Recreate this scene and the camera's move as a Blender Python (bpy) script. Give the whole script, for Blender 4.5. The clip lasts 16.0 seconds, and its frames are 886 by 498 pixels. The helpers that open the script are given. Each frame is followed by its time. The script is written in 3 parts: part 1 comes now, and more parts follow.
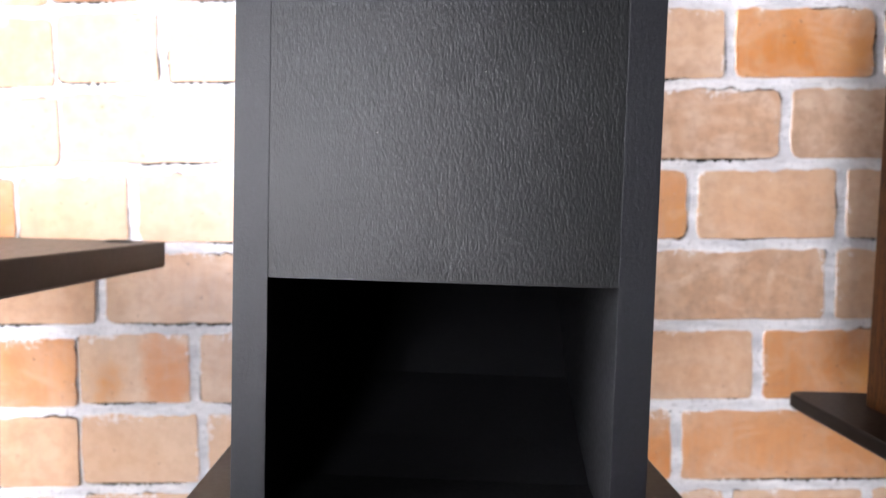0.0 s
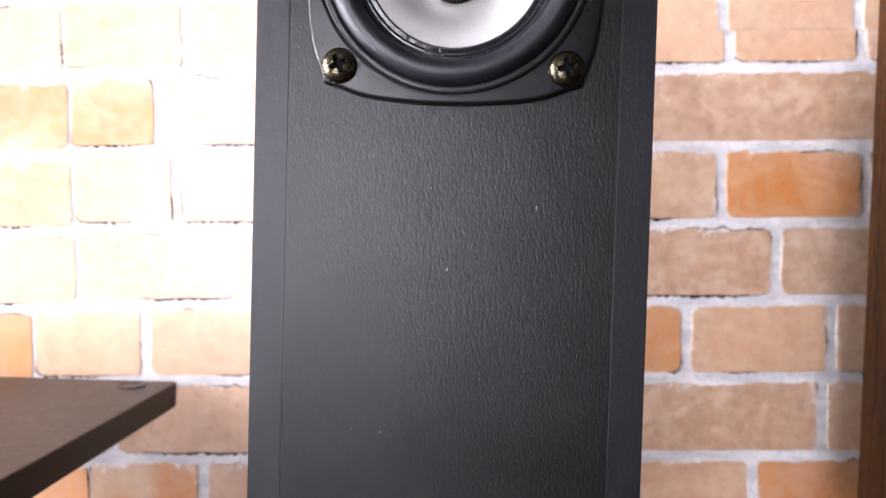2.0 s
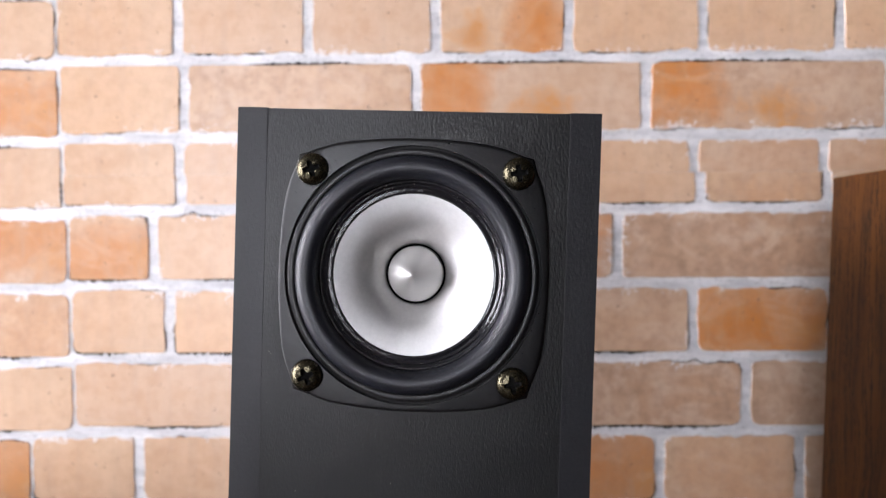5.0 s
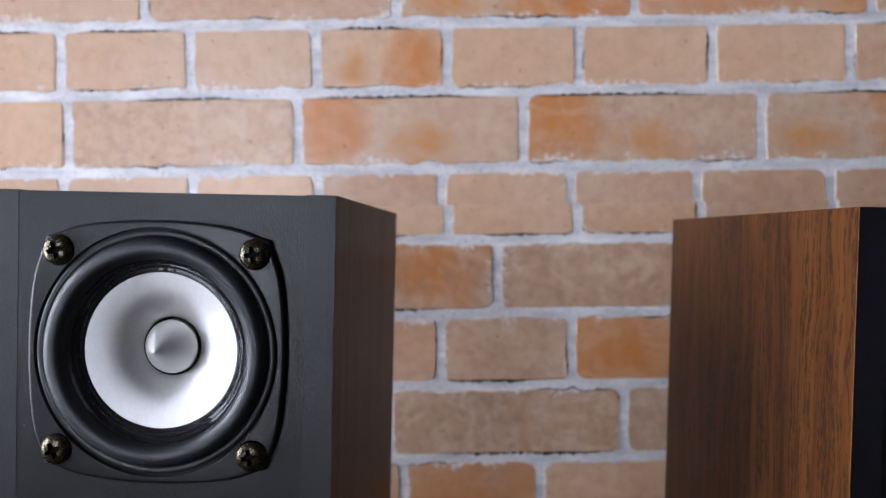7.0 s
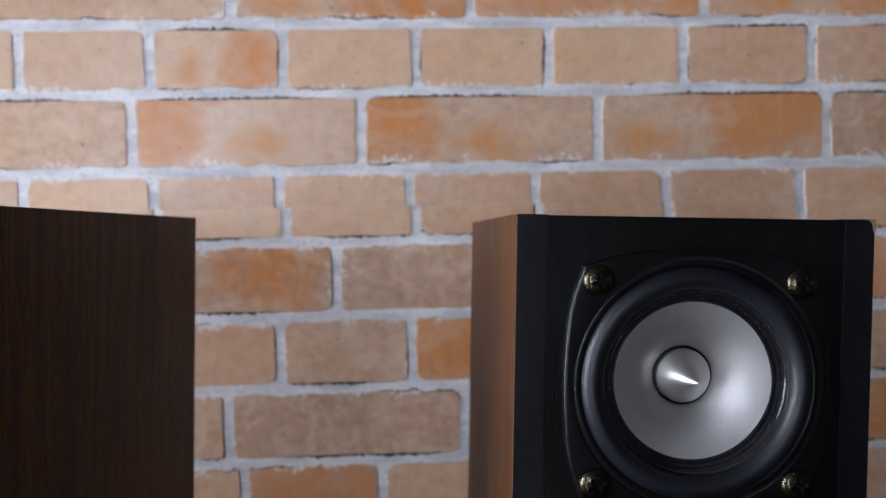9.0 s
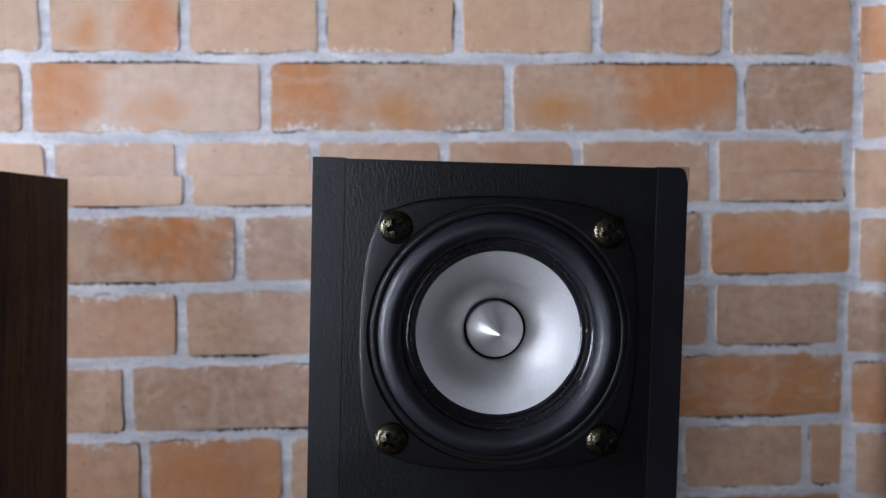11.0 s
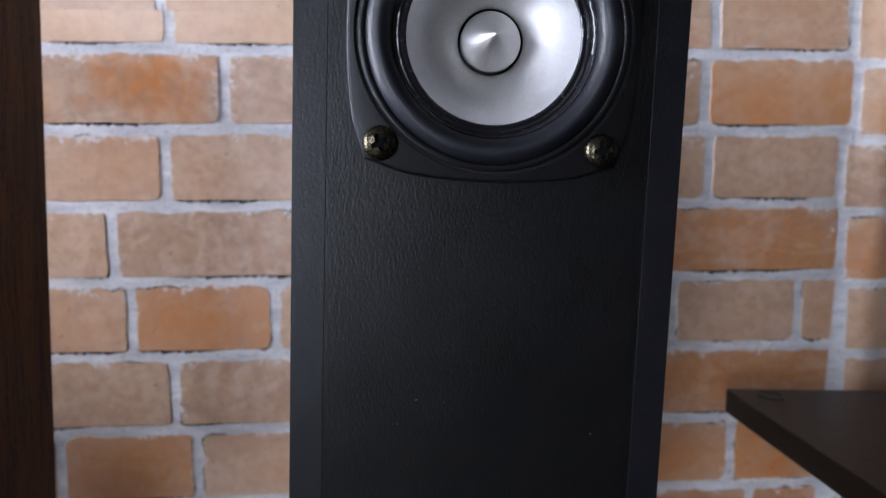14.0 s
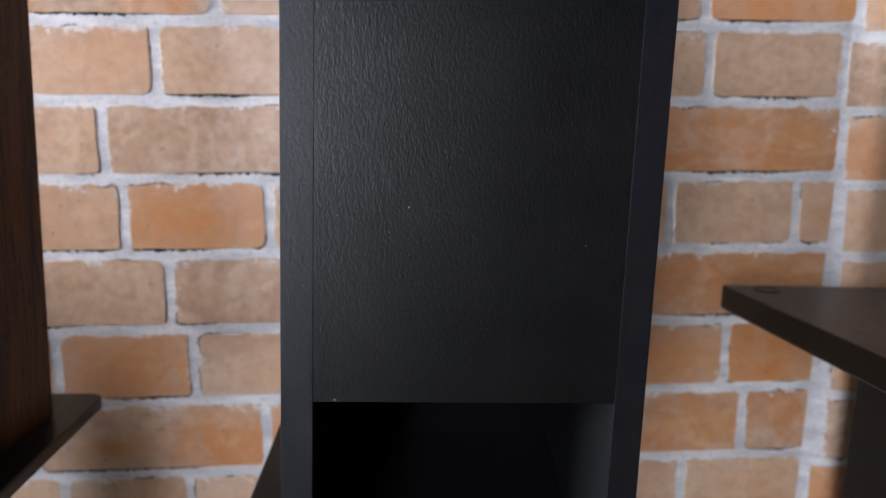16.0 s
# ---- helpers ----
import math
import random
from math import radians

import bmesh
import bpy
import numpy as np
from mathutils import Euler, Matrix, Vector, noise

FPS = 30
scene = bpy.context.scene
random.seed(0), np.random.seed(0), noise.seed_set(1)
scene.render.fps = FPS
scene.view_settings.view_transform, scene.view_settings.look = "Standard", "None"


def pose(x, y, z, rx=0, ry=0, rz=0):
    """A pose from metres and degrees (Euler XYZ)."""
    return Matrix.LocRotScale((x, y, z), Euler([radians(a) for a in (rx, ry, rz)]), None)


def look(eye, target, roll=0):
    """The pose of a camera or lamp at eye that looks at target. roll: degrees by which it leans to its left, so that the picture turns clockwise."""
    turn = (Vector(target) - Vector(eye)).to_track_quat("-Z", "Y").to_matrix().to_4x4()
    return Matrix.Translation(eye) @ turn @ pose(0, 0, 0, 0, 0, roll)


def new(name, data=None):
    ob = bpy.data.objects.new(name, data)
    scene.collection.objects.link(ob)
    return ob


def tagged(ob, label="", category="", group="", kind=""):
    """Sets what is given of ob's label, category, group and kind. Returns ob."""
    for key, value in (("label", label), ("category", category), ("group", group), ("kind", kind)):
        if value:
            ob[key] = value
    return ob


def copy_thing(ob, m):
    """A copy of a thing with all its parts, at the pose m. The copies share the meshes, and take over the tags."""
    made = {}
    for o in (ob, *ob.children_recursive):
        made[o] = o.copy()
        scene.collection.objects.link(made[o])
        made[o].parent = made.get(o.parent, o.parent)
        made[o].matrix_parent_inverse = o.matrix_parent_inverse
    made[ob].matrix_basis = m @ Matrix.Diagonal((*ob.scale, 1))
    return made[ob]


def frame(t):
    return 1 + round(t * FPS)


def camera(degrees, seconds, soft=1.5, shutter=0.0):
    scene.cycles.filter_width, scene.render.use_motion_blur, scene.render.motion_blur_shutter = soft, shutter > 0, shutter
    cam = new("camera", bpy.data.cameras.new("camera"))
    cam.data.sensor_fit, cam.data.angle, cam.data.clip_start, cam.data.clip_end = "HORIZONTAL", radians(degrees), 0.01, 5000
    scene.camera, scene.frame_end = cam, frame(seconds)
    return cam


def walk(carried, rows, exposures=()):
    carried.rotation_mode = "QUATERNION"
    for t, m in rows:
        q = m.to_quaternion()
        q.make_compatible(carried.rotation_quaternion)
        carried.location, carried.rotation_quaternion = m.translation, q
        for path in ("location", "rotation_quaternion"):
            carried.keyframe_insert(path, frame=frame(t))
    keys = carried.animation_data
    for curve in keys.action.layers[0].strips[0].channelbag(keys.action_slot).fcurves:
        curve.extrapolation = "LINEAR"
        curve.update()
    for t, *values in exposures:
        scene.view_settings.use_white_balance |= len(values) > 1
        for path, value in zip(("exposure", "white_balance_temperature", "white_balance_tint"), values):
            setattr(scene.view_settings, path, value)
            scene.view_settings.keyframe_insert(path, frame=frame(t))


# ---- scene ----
cam = camera(66.5, 16.0, soft=1.4)
cam.data.dof.use_dof, cam.data.dof.focus_distance, cam.data.dof.aperture_fstop = True, 0.235, 12.0
# seconds, eye, target, roll
PATH = [
    (0, (0.0229, 0.0134, 0.6772), (0.0231, 0.2131, 0.6662), 1.6),
    (0.5, (0.0247, 0.0115, 0.6974), (0.0247, 0.2112, 0.6868), 1.7),
    (1, (0.0206, 0.0073, 0.7238), (0.0202, 0.2071, 0.7144), 1.8),
    (1.5, (0.0199, 0.0040, 0.7444), (0.0186, 0.2038, 0.7365), 1.9),
    (2, (0.0229, -0.0012, 0.7685), (0.0215, 0.1987, 0.7633), 1.6),
    (2.5, (0.0242, -0.0026, 0.7862), (0.0230, 0.1974, 0.7828), 1.4),
    (3, (0.0250, -0.0034, 0.8101), (0.0246, 0.1966, 0.8087), 1.1),
    (3.5, (0.0275, -0.0057, 0.8266), (0.0270, 0.1943, 0.8269), 1.4),
    (3.7, (0.0270, -0.0066, 0.8341), (0.0269, 0.1934, 0.8349), 1.3),
    (5.8, (0.0610, -0.0266, 0.8908), (0.0583, 0.1733, 0.8852), 1.9),
    (6, (0.0710, -0.0250, 0.8953), (0.0693, 0.1749, 0.8895), 1.7),
    (6.5, (0.0989, -0.0264, 0.8978), (0.0983, 0.1736, 0.8937), 1.4),
    (7, (0.1272, -0.0297, 0.9036), (0.1276, 0.1702, 0.8997), 1.3),
    (7.5, (0.1529, -0.0324, 0.9070), (0.1556, 0.1676, 0.9038), 1.1),
    (8, (0.1863, -0.0326, 0.9097), (0.1900, 0.1674, 0.9060), 0.9),
    (8.5, (0.2112, -0.0318, 0.9071), (0.2188, 0.1680, 0.9034), 1.1),
    (9, (0.2405, -0.0311, 0.9099), (0.2484, 0.1686, 0.9053), 0.9),
    (11.3, (0.3109, -0.0228, 0.8894), (0.3231, 0.1767, 0.8810), 1.5),
    (11.5, (0.3099, -0.0218, 0.8847), (0.3227, 0.1776, 0.8755), 1.5),
    (12, (0.3126, -0.0201, 0.8707), (0.3259, 0.1791, 0.8587), 1.4),
    (12.5, (0.3174, -0.0188, 0.8546), (0.3311, 0.1802, 0.8398), 1.3),
    (13, (0.3209, -0.0213, 0.8395), (0.3351, 0.1775, 0.8228), 1.4),
    (13.5, (0.3174, -0.0190, 0.8269), (0.3313, 0.1795, 0.8075), 1.8),
    (14, (0.3124, -0.0176, 0.8106), (0.3263, 0.1806, 0.7884), 1.9),
    (14.5, (0.3141, -0.0188, 0.7976), (0.3277, 0.1793, 0.7737), 2.0),
    (15, (0.3167, -0.0192, 0.7812), (0.3307, 0.1785, 0.7544), 2.2),
    (15.5, (0.3146, -0.0197, 0.7665), (0.3288, 0.1775, 0.7367), 2.2),
    (16, (0.3157, -0.0198, 0.7546), (0.3305, 0.1771, 0.7226), 2.0),
]
# seconds, stops, kelvin, tint
EXPOSURE = [(0.0, 1.36, 7140, 18), (2.0, 1.22, 7100, 23), (3.0, 1.05, 7130, 23), (3.7, 0.88, 7140, 23), (5.8, 0.02, 7040, 16), (7.0, -0.12, 6490, 17), (8.0, -0.13, 6640, 16), (9.0, -0.17, 6490, 15),
            (11.5, 0.0, 6290, 15), (12.5, 0.05, 6240, 16), (14.0, 0.35, 6340, 17), (15.0, 0.55, 6540, 16), (16.0, 0.78, 6740, 15)]
walk(cam, [(t, look(eye, target, roll)) for t, eye, target, roll in PATH], EXPOSURE)

# ---------------------------------------------------------------- light
world = bpy.data.worlds.new("world")
scene.world = world
world.use_nodes = True
sky = world.node_tree.nodes.new("ShaderNodeTexSky")
sky.sky_type, sky.sun_disc = "NISHITA", False
sky.sun_elevation, sky.sun_rotation = radians(40), radians(150)
world.node_tree.links.new(sky.outputs[0], world.node_tree.nodes["Background"].inputs[0])
world.node_tree.nodes["Background"].inputs[1].default_value = 0.1

# room: a wide window in the side wall on the left lights everything
ROOM_X0, ROOM_X1, ROOM_Y0, ROOM_H = -2.6, 3.2, -3.0, 2.4
WALL_Y = 0.537            # mortar face of the papered wall
WIN = (-1.25, 0.42, 0.05, 2.10)   # y0, y1, z0, z1

lamp = bpy.data.lights.new("window_light", "AREA")
lamp.shape, lamp.size, lamp.size_y, lamp.energy = "RECTANGLE", WIN[1] - WIN[0], WIN[3] - WIN[2], 155
lamp.color = (0.79, 0.87, 1.0)
lamp_ob = new("window_light", lamp)
lamp_ob.matrix_world = look((ROOM_X0 - 0.03, (WIN[0] + WIN[1]) / 2, (WIN[2] + WIN[3]) / 2), (0, (WIN[0] + WIN[1]) / 2, (WIN[2] + WIN[3]) / 2 - 0.05))

# smaller window in the wall behind the camera
WIN2 = (-1.58, -0.68, 0.05, 2.00)   # x0, x1, z0, z1
lamp2 = bpy.data.lights.new("back_window_light", "AREA")
lamp2.shape, lamp2.size, lamp2.size_y, lamp2.energy, lamp2.color = "RECTANGLE", WIN2[1] - WIN2[0], WIN2[3] - WIN2[2], 41, (0.76, 0.86, 1.0)
new("back_window_light", lamp2).matrix_world = look(((WIN2[0] + WIN2[1]) / 2, ROOM_Y0 - 0.03, (WIN2[2] + WIN2[3]) / 2), ((WIN2[0] + WIN2[1]) / 2, 0, (WIN2[2] + WIN2[3]) / 2))


# ---------------------------------------------------------------- materials
def material(name):
    m = bpy.data.materials.new(name)
    m.use_nodes = True
    nt = m.node_tree
    return m, nt, nt.nodes["Principled BSDF"], nt.links


def ramp(nt, src, stops):
    r = nt.nodes.new("ShaderNodeValToRGB")
    e = r.color_ramp.elements
    while len(e) < len(stops):
        e.new(0.5)
    for i, (p, c) in enumerate(stops):
        e[i].position = p
        e[i].color = (*c, 1) if len(c) == 3 else c
    nt.links.new(src, r.inputs[0])
    return r.outputs[0]


def grey(v):
    return (v, v, v)


def mapped(nt, scale, coord="Object", offset=None):
    c = nt.nodes.new("ShaderNodeTexCoord")
    m = nt.nodes.new("ShaderNodeMapping")
    m.inputs["Scale"].default_value = scale
    nt.links.new(c.outputs[coord], m.inputs[0])
    if offset is not None:
        nt.links.new(offset, m.inputs["Location"])
    return m.outputs[0]


def noise_tex(nt, vec, scale, detail=4, rough=0.55, distort=0.0):
    n = nt.nodes.new("ShaderNodeTexNoise")
    n.inputs["Scale"].default_value, n.inputs["Detail"].default_value = scale, detail
    n.inputs["Roughness"].default_value, n.inputs["Distortion"].default_value = rough, distort
    nt.links.new(vec, n.inputs["Vector"])
    return n.outputs["Fac"]


def math_node(nt, op, a, b=None, clamp=False):
    n = nt.nodes.new("ShaderNodeMath")
    n.operation, n.use_clamp = op, clamp
    for i, v in enumerate((a, b)):
        if v is None:
            continue
        if isinstance(v, (int, float)):
            n.inputs[i].default_value = v
        else:
            nt.links.new(v, n.inputs[i])
    return n.outputs[0]


def mix(nt, fac, a, b, blend="MIX"):
    n = nt.nodes.new("ShaderNodeMix")
    n.data_type, n.blend_type = "RGBA", blend
    for i, v in ((0, fac), (6, a), (7, b)):
        if isinstance(v, (int, float)):
            n.inputs[i].default_value = v
        elif isinstance(v, tuple):
            n.inputs[i].default_value = (*v, 1)
        else:
            nt.links.new(v, n.inputs[i])
    return n.outputs[2]


def bump(nt, bsdf, height, strength, distance):
    b = nt.nodes.new("ShaderNodeBump")
    b.inputs["Strength"].default_value, b.inputs["Distance"].default_value = strength, distance
    nt.links.new(height, b.inputs["Height"])
    nt.links.new(b.outputs[0], bsdf.inputs["Normal"])


def brick_material(name, crack_top):
    """crack_top: lime creeps over the bottoms of the bricks, else over their tops."""
    m, nt, p, L = material(name)
    info = nt.nodes.new("ShaderNodeObjectInfo")
    rnd = math_node(nt, "MULTIPLY", info.outputs["Random"], 37.0)
    vec = mapped(nt, (1, 1, 1), "Object", rnd)
    gen = nt.nodes.new("ShaderNodeTexCoord")
    sep = nt.nodes.new("ShaderNodeSeparateXYZ")
    L.new(gen.outputs["Generated"], sep.inputs[0])
    col = nt.nodes.new("ShaderNodeSeparateColor")
    L.new(info.outputs["Color"], col.inputs[0])
    soft = noise_tex(nt, vec, 26, 6, 0.6, 0.3)
    cloud = noise_tex(nt, vec, 60, 6, 0.65)
    fine = noise_tex(nt, vec, 700, 3, 0.6)
    # sandy base, a little different on each brick
    base = mix(nt, ramp(nt, info.outputs["Random"], [(0, grey(0)), (1, grey(1))]), (0.69, 0.455, 0.29), (0.62, 0.445, 0.325))
    base = mix(nt, ramp(nt, cloud, [(0.38, grey(0)), (0.62, grey(0.6))]), base, (0.56, 0.355, 0.225))
    # greyish brown bricks
    brown = math_node(nt, "MULTIPLY", col.outputs["Blue"], ramp(nt, cloud, [(0.25, grey(0.55)), (0.7, grey(1))]))
    base = mix(nt, brown, base, (0.41, 0.25, 0.165))
    # burnt orange patch with its own place and width on the brick
    d = math_node(nt, "ABSOLUTE", math_node(nt, "SUBTRACT", sep.outputs["X"], col.outputs["Green"]))
    d = math_node(nt, "DIVIDE", d, math_node(nt, "ADD", info.outputs["Alpha"], 0.001))
    dv = math_node(nt, "MULTIPLY", math_node(nt, "SUBTRACT", sep.outputs["Z"], math_node(nt, "ADD", 0.2, math_node(nt, "MULTIPLY", info.outputs["Random"], 0.6))), 1.1)
    d = math_node(nt, "SQRT", math_node(nt, "ADD", math_node(nt, "MULTIPLY", d, d), math_node(nt, "MULTIPLY", dv, dv)))
    d = math_node(nt, "ADD", d, math_node(nt, "MULTIPLY", math_node(nt, "SUBTRACT", soft, 0.5), 1.6))
    patch = ramp(nt, d, [(0.05, grey(1)), (0.6, grey(0.72)), (1.2, grey(0))])
    patch = math_node(nt, "MULTIPLY", patch, col.outputs["Red"])
    base = mix(nt, patch, base, (0.56, 0.187, 0.031))
    # a second, smaller burnt patch further along
    u2 = math_node(nt, "FRACT", math_node(nt, "ADD", col.outputs["Green"], 0.45))
    d2 = math_node(nt, "MULTIPLY", math_node(nt, "ABSOLUTE", math_node(nt, "SUBTRACT", sep.outputs["X"], u2)), 4.5)
    v2 = math_node(nt, "MULTIPLY", math_node(nt, "SUBTRACT", sep.outputs["Z"], 0.3), 2.2)
    d2 = math_node(nt, "SQRT", math_node(nt, "ADD", math_node(nt, "MULTIPLY", d2, d2), math_node(nt, "MULTIPLY", v2, v2)))
    d2 = math_node(nt, "ADD", d2, math_node(nt, "MULTIPLY", math_node(nt, "SUBTRACT", cloud, 0.5), 2.2))
    second = math_node(nt, "MULTIPLY", ramp(nt, d2, [(0.1, grey(0.9)), (0.9, grey(0))]), math_node(nt, "MULTIPLY", col.outputs["Red"], col.outputs["Red"]))
    base = mix(nt, second, base, (0.57, 0.235, 0.055))
    # broad faded swirls
    swirl = noise_tex(nt, mapped(nt, (1, 1, 1.7), "Object", rnd), 17, 3, 0.5, 1.4)
    base = mix(nt, math_node(nt, "MULTIPLY", ramp(nt, swirl, [(0.50, grey(0)), (0.62, grey(0.38)), (0.70, grey(0.1))]), math_node(nt, "ADD", col.outputs["Blue"], 0.25)), base, (0.70, 0.535, 0.42))
    # pale lime smears and dark pits
    smear = ramp(nt, noise_tex(nt, vec, 300, 3, 0.6, 0.3), [(0.70, grey(0)), (0.75, grey(0.6))])
    base = mix(nt, smear, base, (0.66, 0.56, 0.48))
    mottle = noise_tex(nt, vec, 120, 5, 0.7)
    rough_brick = math_node(nt, "ADD", math_node(nt, "MULTIPLY", col.outputs["Blue"], 1.0), 0.12)
    base = mix(nt, math_node(nt, "MULTIPLY", ramp(nt, mottle, [(0.46, grey(0)), (0.68, grey(0.75))]), rough_brick), base, (0.32, 0.195, 0.125))
    base = mix(nt, math_node(nt, "MULTIPLY", ramp(nt, noise_tex(nt, vec, 34, 5, 0.6, 0.6), [(0.50, grey(0)), (0.66, grey(0.42))]), rough_brick), base, (0.66, 0.50, 0.38))
    pits = ramp(nt, noise_tex(nt, vec, 230, 2), [(0.715, grey(0)), (0.75, grey(0.85))])
    base = mix(nt, pits, base, (0.12, 0.08, 0.06))
    base = mix(nt, math_node(nt, "MULTIPLY", fine, 0.34), base, (0.36, 0.23, 0.15))
    # upright water streaks
    streak = noise_tex(nt, mapped(nt, (1, 1, 0.12), "Object", rnd), 95, 4, 0.6)
    base = mix(nt, ramp(nt, streak, [(0.5, grey(0)), (0.75, grey(0.38))]), base, (0.46, 0.32, 0.23))
    # lime crumbs that creep over the edges
    eu = math_node(nt, "ABSOLUTE", math_node(nt, "SUBTRACT", sep.outputs["X"], 0.5))
    eu = math_node(nt, "SUBTRACT", math_node(nt, "MULTIPLY", eu, 2.6), 0.82)
    if crack_top:
        ev = math_node(nt, "SUBTRACT", 0.53, sep.outputs["Z"])
    else:
        ev = math_node(nt, "SUBTRACT", sep.outputs["Z"], 0.47)
    edge_d = math_node(nt, "MAXIMUM", eu, math_node(nt, "MULTIPLY", ev, 1.0))
    lace = noise_tex(nt, vec, 210, 5, 0.75)
    patchy = ramp(nt, noise_tex(nt, vec, 26, 2), [(0.42, grey(0)), (0.6, grey(0.22))])
    crumb = math_node(nt, "ADD", math_node(nt, "ADD", edge_d, patchy), math_node(nt, "MULTIPLY", math_node(nt, "SUBTRACT", lace, 0.5), 0.9))
    base = mix(nt, ramp(nt, crumb, [(0.66, grey(0)), (0.74, grey(0.8))]), base, (0.70, 0.68, 0.68))
    L.new(base, p.inputs["Base Color"])
    p.inputs["Roughness"].default_value = 0.30
    p.inputs["Specular IOR Level"].default_value = 0.42
    bump(nt, p, math_node(nt, "ADD", cloud, math_node(nt, "MULTIPLY", fine, 0.4)), 0.25, 0.0008)
    return m


def mortar_material():
    m, nt, p, L = material("printed_mortar")
    vec = mapped(nt, (1, 1, 1))
    big, fine = noise_tex(nt, mapped(nt, (0.35, 1, 1.6)), 60, 5, 0.65), noise_tex(nt, vec, 330, 4, 0.75)
    c = mix(nt, ramp(nt, big, [(0.35, grey(0)), (0.7, grey(1))]), (0.47, 0.47, 0.485), (0.78, 0.765, 0.76))
    c = mix(nt, ramp(nt, fine, [(0.53, grey(0)), (0.66, grey(0.75))]), c, (0.34, 0.335, 0.35))
    speck = noise_tex(nt, vec, 520, 2)
    c = mix(nt, ramp(nt, speck, [(0.68, grey(0)), (0.73, grey(0.7))]), c, (0.10, 0.095, 0.10))
    L.new(c, p.inputs["Base Color"])
    p.inputs["Roughness"].default_value = 0.36
    bump(nt, p, math_node(nt, "ADD", big, fine), 0.5, 0.0012)
    return m


def vinyl_material():
    """Black leather-grained vinyl with short upright creases."""
    m, nt, p, L = material("black_vinyl")
    shift = nt.nodes.new("ShaderNodeCombineXYZ")
    for k, v in enumerate((3.137, 7.713, 1.379)):
        shift.inputs[k].default_value = v
    grain = noise_tex(nt, mapped(nt, (1, 1, 0.38), "Object", shift.outputs[0]), 1950, 2, 0.5, 0.0)
    blot = noise_tex(nt, mapped(nt, (1, 1, 1), "Object", shift.outputs[0]), 45, 4, 0.6)
    c = mix(nt, ramp(nt, blot, [(0.3, grey(0)), (0.75, grey(1))]), (0.0014, 0.0014, 0.0016), (0.0028, 0.0028, 0.0030))
    L.new(c, p.inputs["Base Color"])
    L.new(ramp(nt, blot, [(0.3, grey(0.29)), (0.7, grey(0.315))]), p.inputs["Roughness"])
    p.inputs["Specular IOR Level"].default_value = 0.41
    bump(nt, p, grain, 0.33, 0.00045)
    return m


def painted_edge_material():
    m, nt, p, L = material("black_painted_edge")
    n = noise_tex(nt, mapped(nt, (1, 1, 0.7)), 800, 4, 0.75)
    blot = noise_tex(nt, mapped(nt, (1, 1, 1)), 60, 5, 0.7)
    c = mix(nt, ramp(nt, n, [(0.4, grey(0)), (0.72, grey(1))]), (0.0025, 0.0025, 0.004), (0.006, 0.006, 0.0085))
    c = mix(nt, ramp(nt, blot, [(0.55, grey(0)), (0.75, grey(0.5))]), c, (0.012, 0.012, 0.016))
    L.new(c, p.inputs["Base Color"])
    p.inputs["Roughness"].default_value = 0.36
    p.inputs["Specular IOR Level"].default_value = 0.4
    bump(nt, p, n, 0.5, 0.0003)
    return m


def veneer_material():
    """Rosewood-like print with upright dark pores."""
    m, nt, p, L = material("walnut_veneer")
    bend = noise_tex(nt, mapped(nt, (1, 14, 3)), 1.0, 2)
    co = nt.nodes.new("ShaderNodeTexCoord")
    sep = nt.nodes.new("ShaderNodeSeparateXYZ")
    L.new(co.outputs["Object"], sep.inputs[0])
    comb = nt.nodes.new("ShaderNodeCombineXYZ")
    L.new(math_node(nt, "ADD", sep.outputs["Y"], math_node(nt, "MULTIPLY", bend, 0.05)), comb.inputs["Y"])
    L.new(math_node(nt, "MULTIPLY", sep.outputs["Z"], 0.03), comb.inputs["Z"])
    L.new(sep.outputs["X"], comb.inputs["X"])
    band = noise_tex(nt, comb.outputs[0], 110, 3, 0.6)
    # wavy growth lines, each a cluster of short dark pores
    wave = noise_tex(nt, mapped(nt, (1, 16, 9)), 1.0, 3, 0.55)
    line = nt.nodes.new("ShaderNodeCombineXYZ")
    L.new(math_node(nt, "ADD", sep.outputs["Y"], math_node(nt, "ADD", math_node(nt, "MULTIPLY", wave, 0.022), math_node(nt, "MULTIPLY", noise_tex(nt, mapped(nt, (1, 1, 0.4)), 900, 2), 0.0016))), line.inputs["Y"])
    L.new(math_node(nt, "MULTIPLY", sep.outputs["Z"], 0.025), line.inputs["Z"])
    L.new(sep.outputs["X"], line.inputs["X"])
    streak = ramp(nt, noise_tex(nt, line.outputs[0], 780, 2, 0.6), [(0.47, grey(0)), (0.55, grey(1))])
    short = ramp(nt, noise_tex(nt, mapped(nt, (1, 1, 0.16)), 1300, 2, 0.5), [(0.42, grey(0.12)), (0.5, grey(1))])
    c = ramp(nt, band, [(0.34, (0.040, 0.013, 0.0034)), (0.46, (0.080, 0.0275, 0.0063)), (0.66, (0.110, 0.039, 0.0085))])
    dark = math_node(nt, "MULTIPLY", streak, short)
    c = mix(nt, math_node(nt, "MULTIPLY", dark, 0.86), c, (0.012, 0.0045, 0.003))
    L.new(c, p.inputs["Base Color"])
    p.inputs["Roughness"].default_value = 0.45
    p.inputs["Specular IOR Level"].default_value = 0.16
    bump(nt, p, dark, -0.3, 0.0003)
    return m


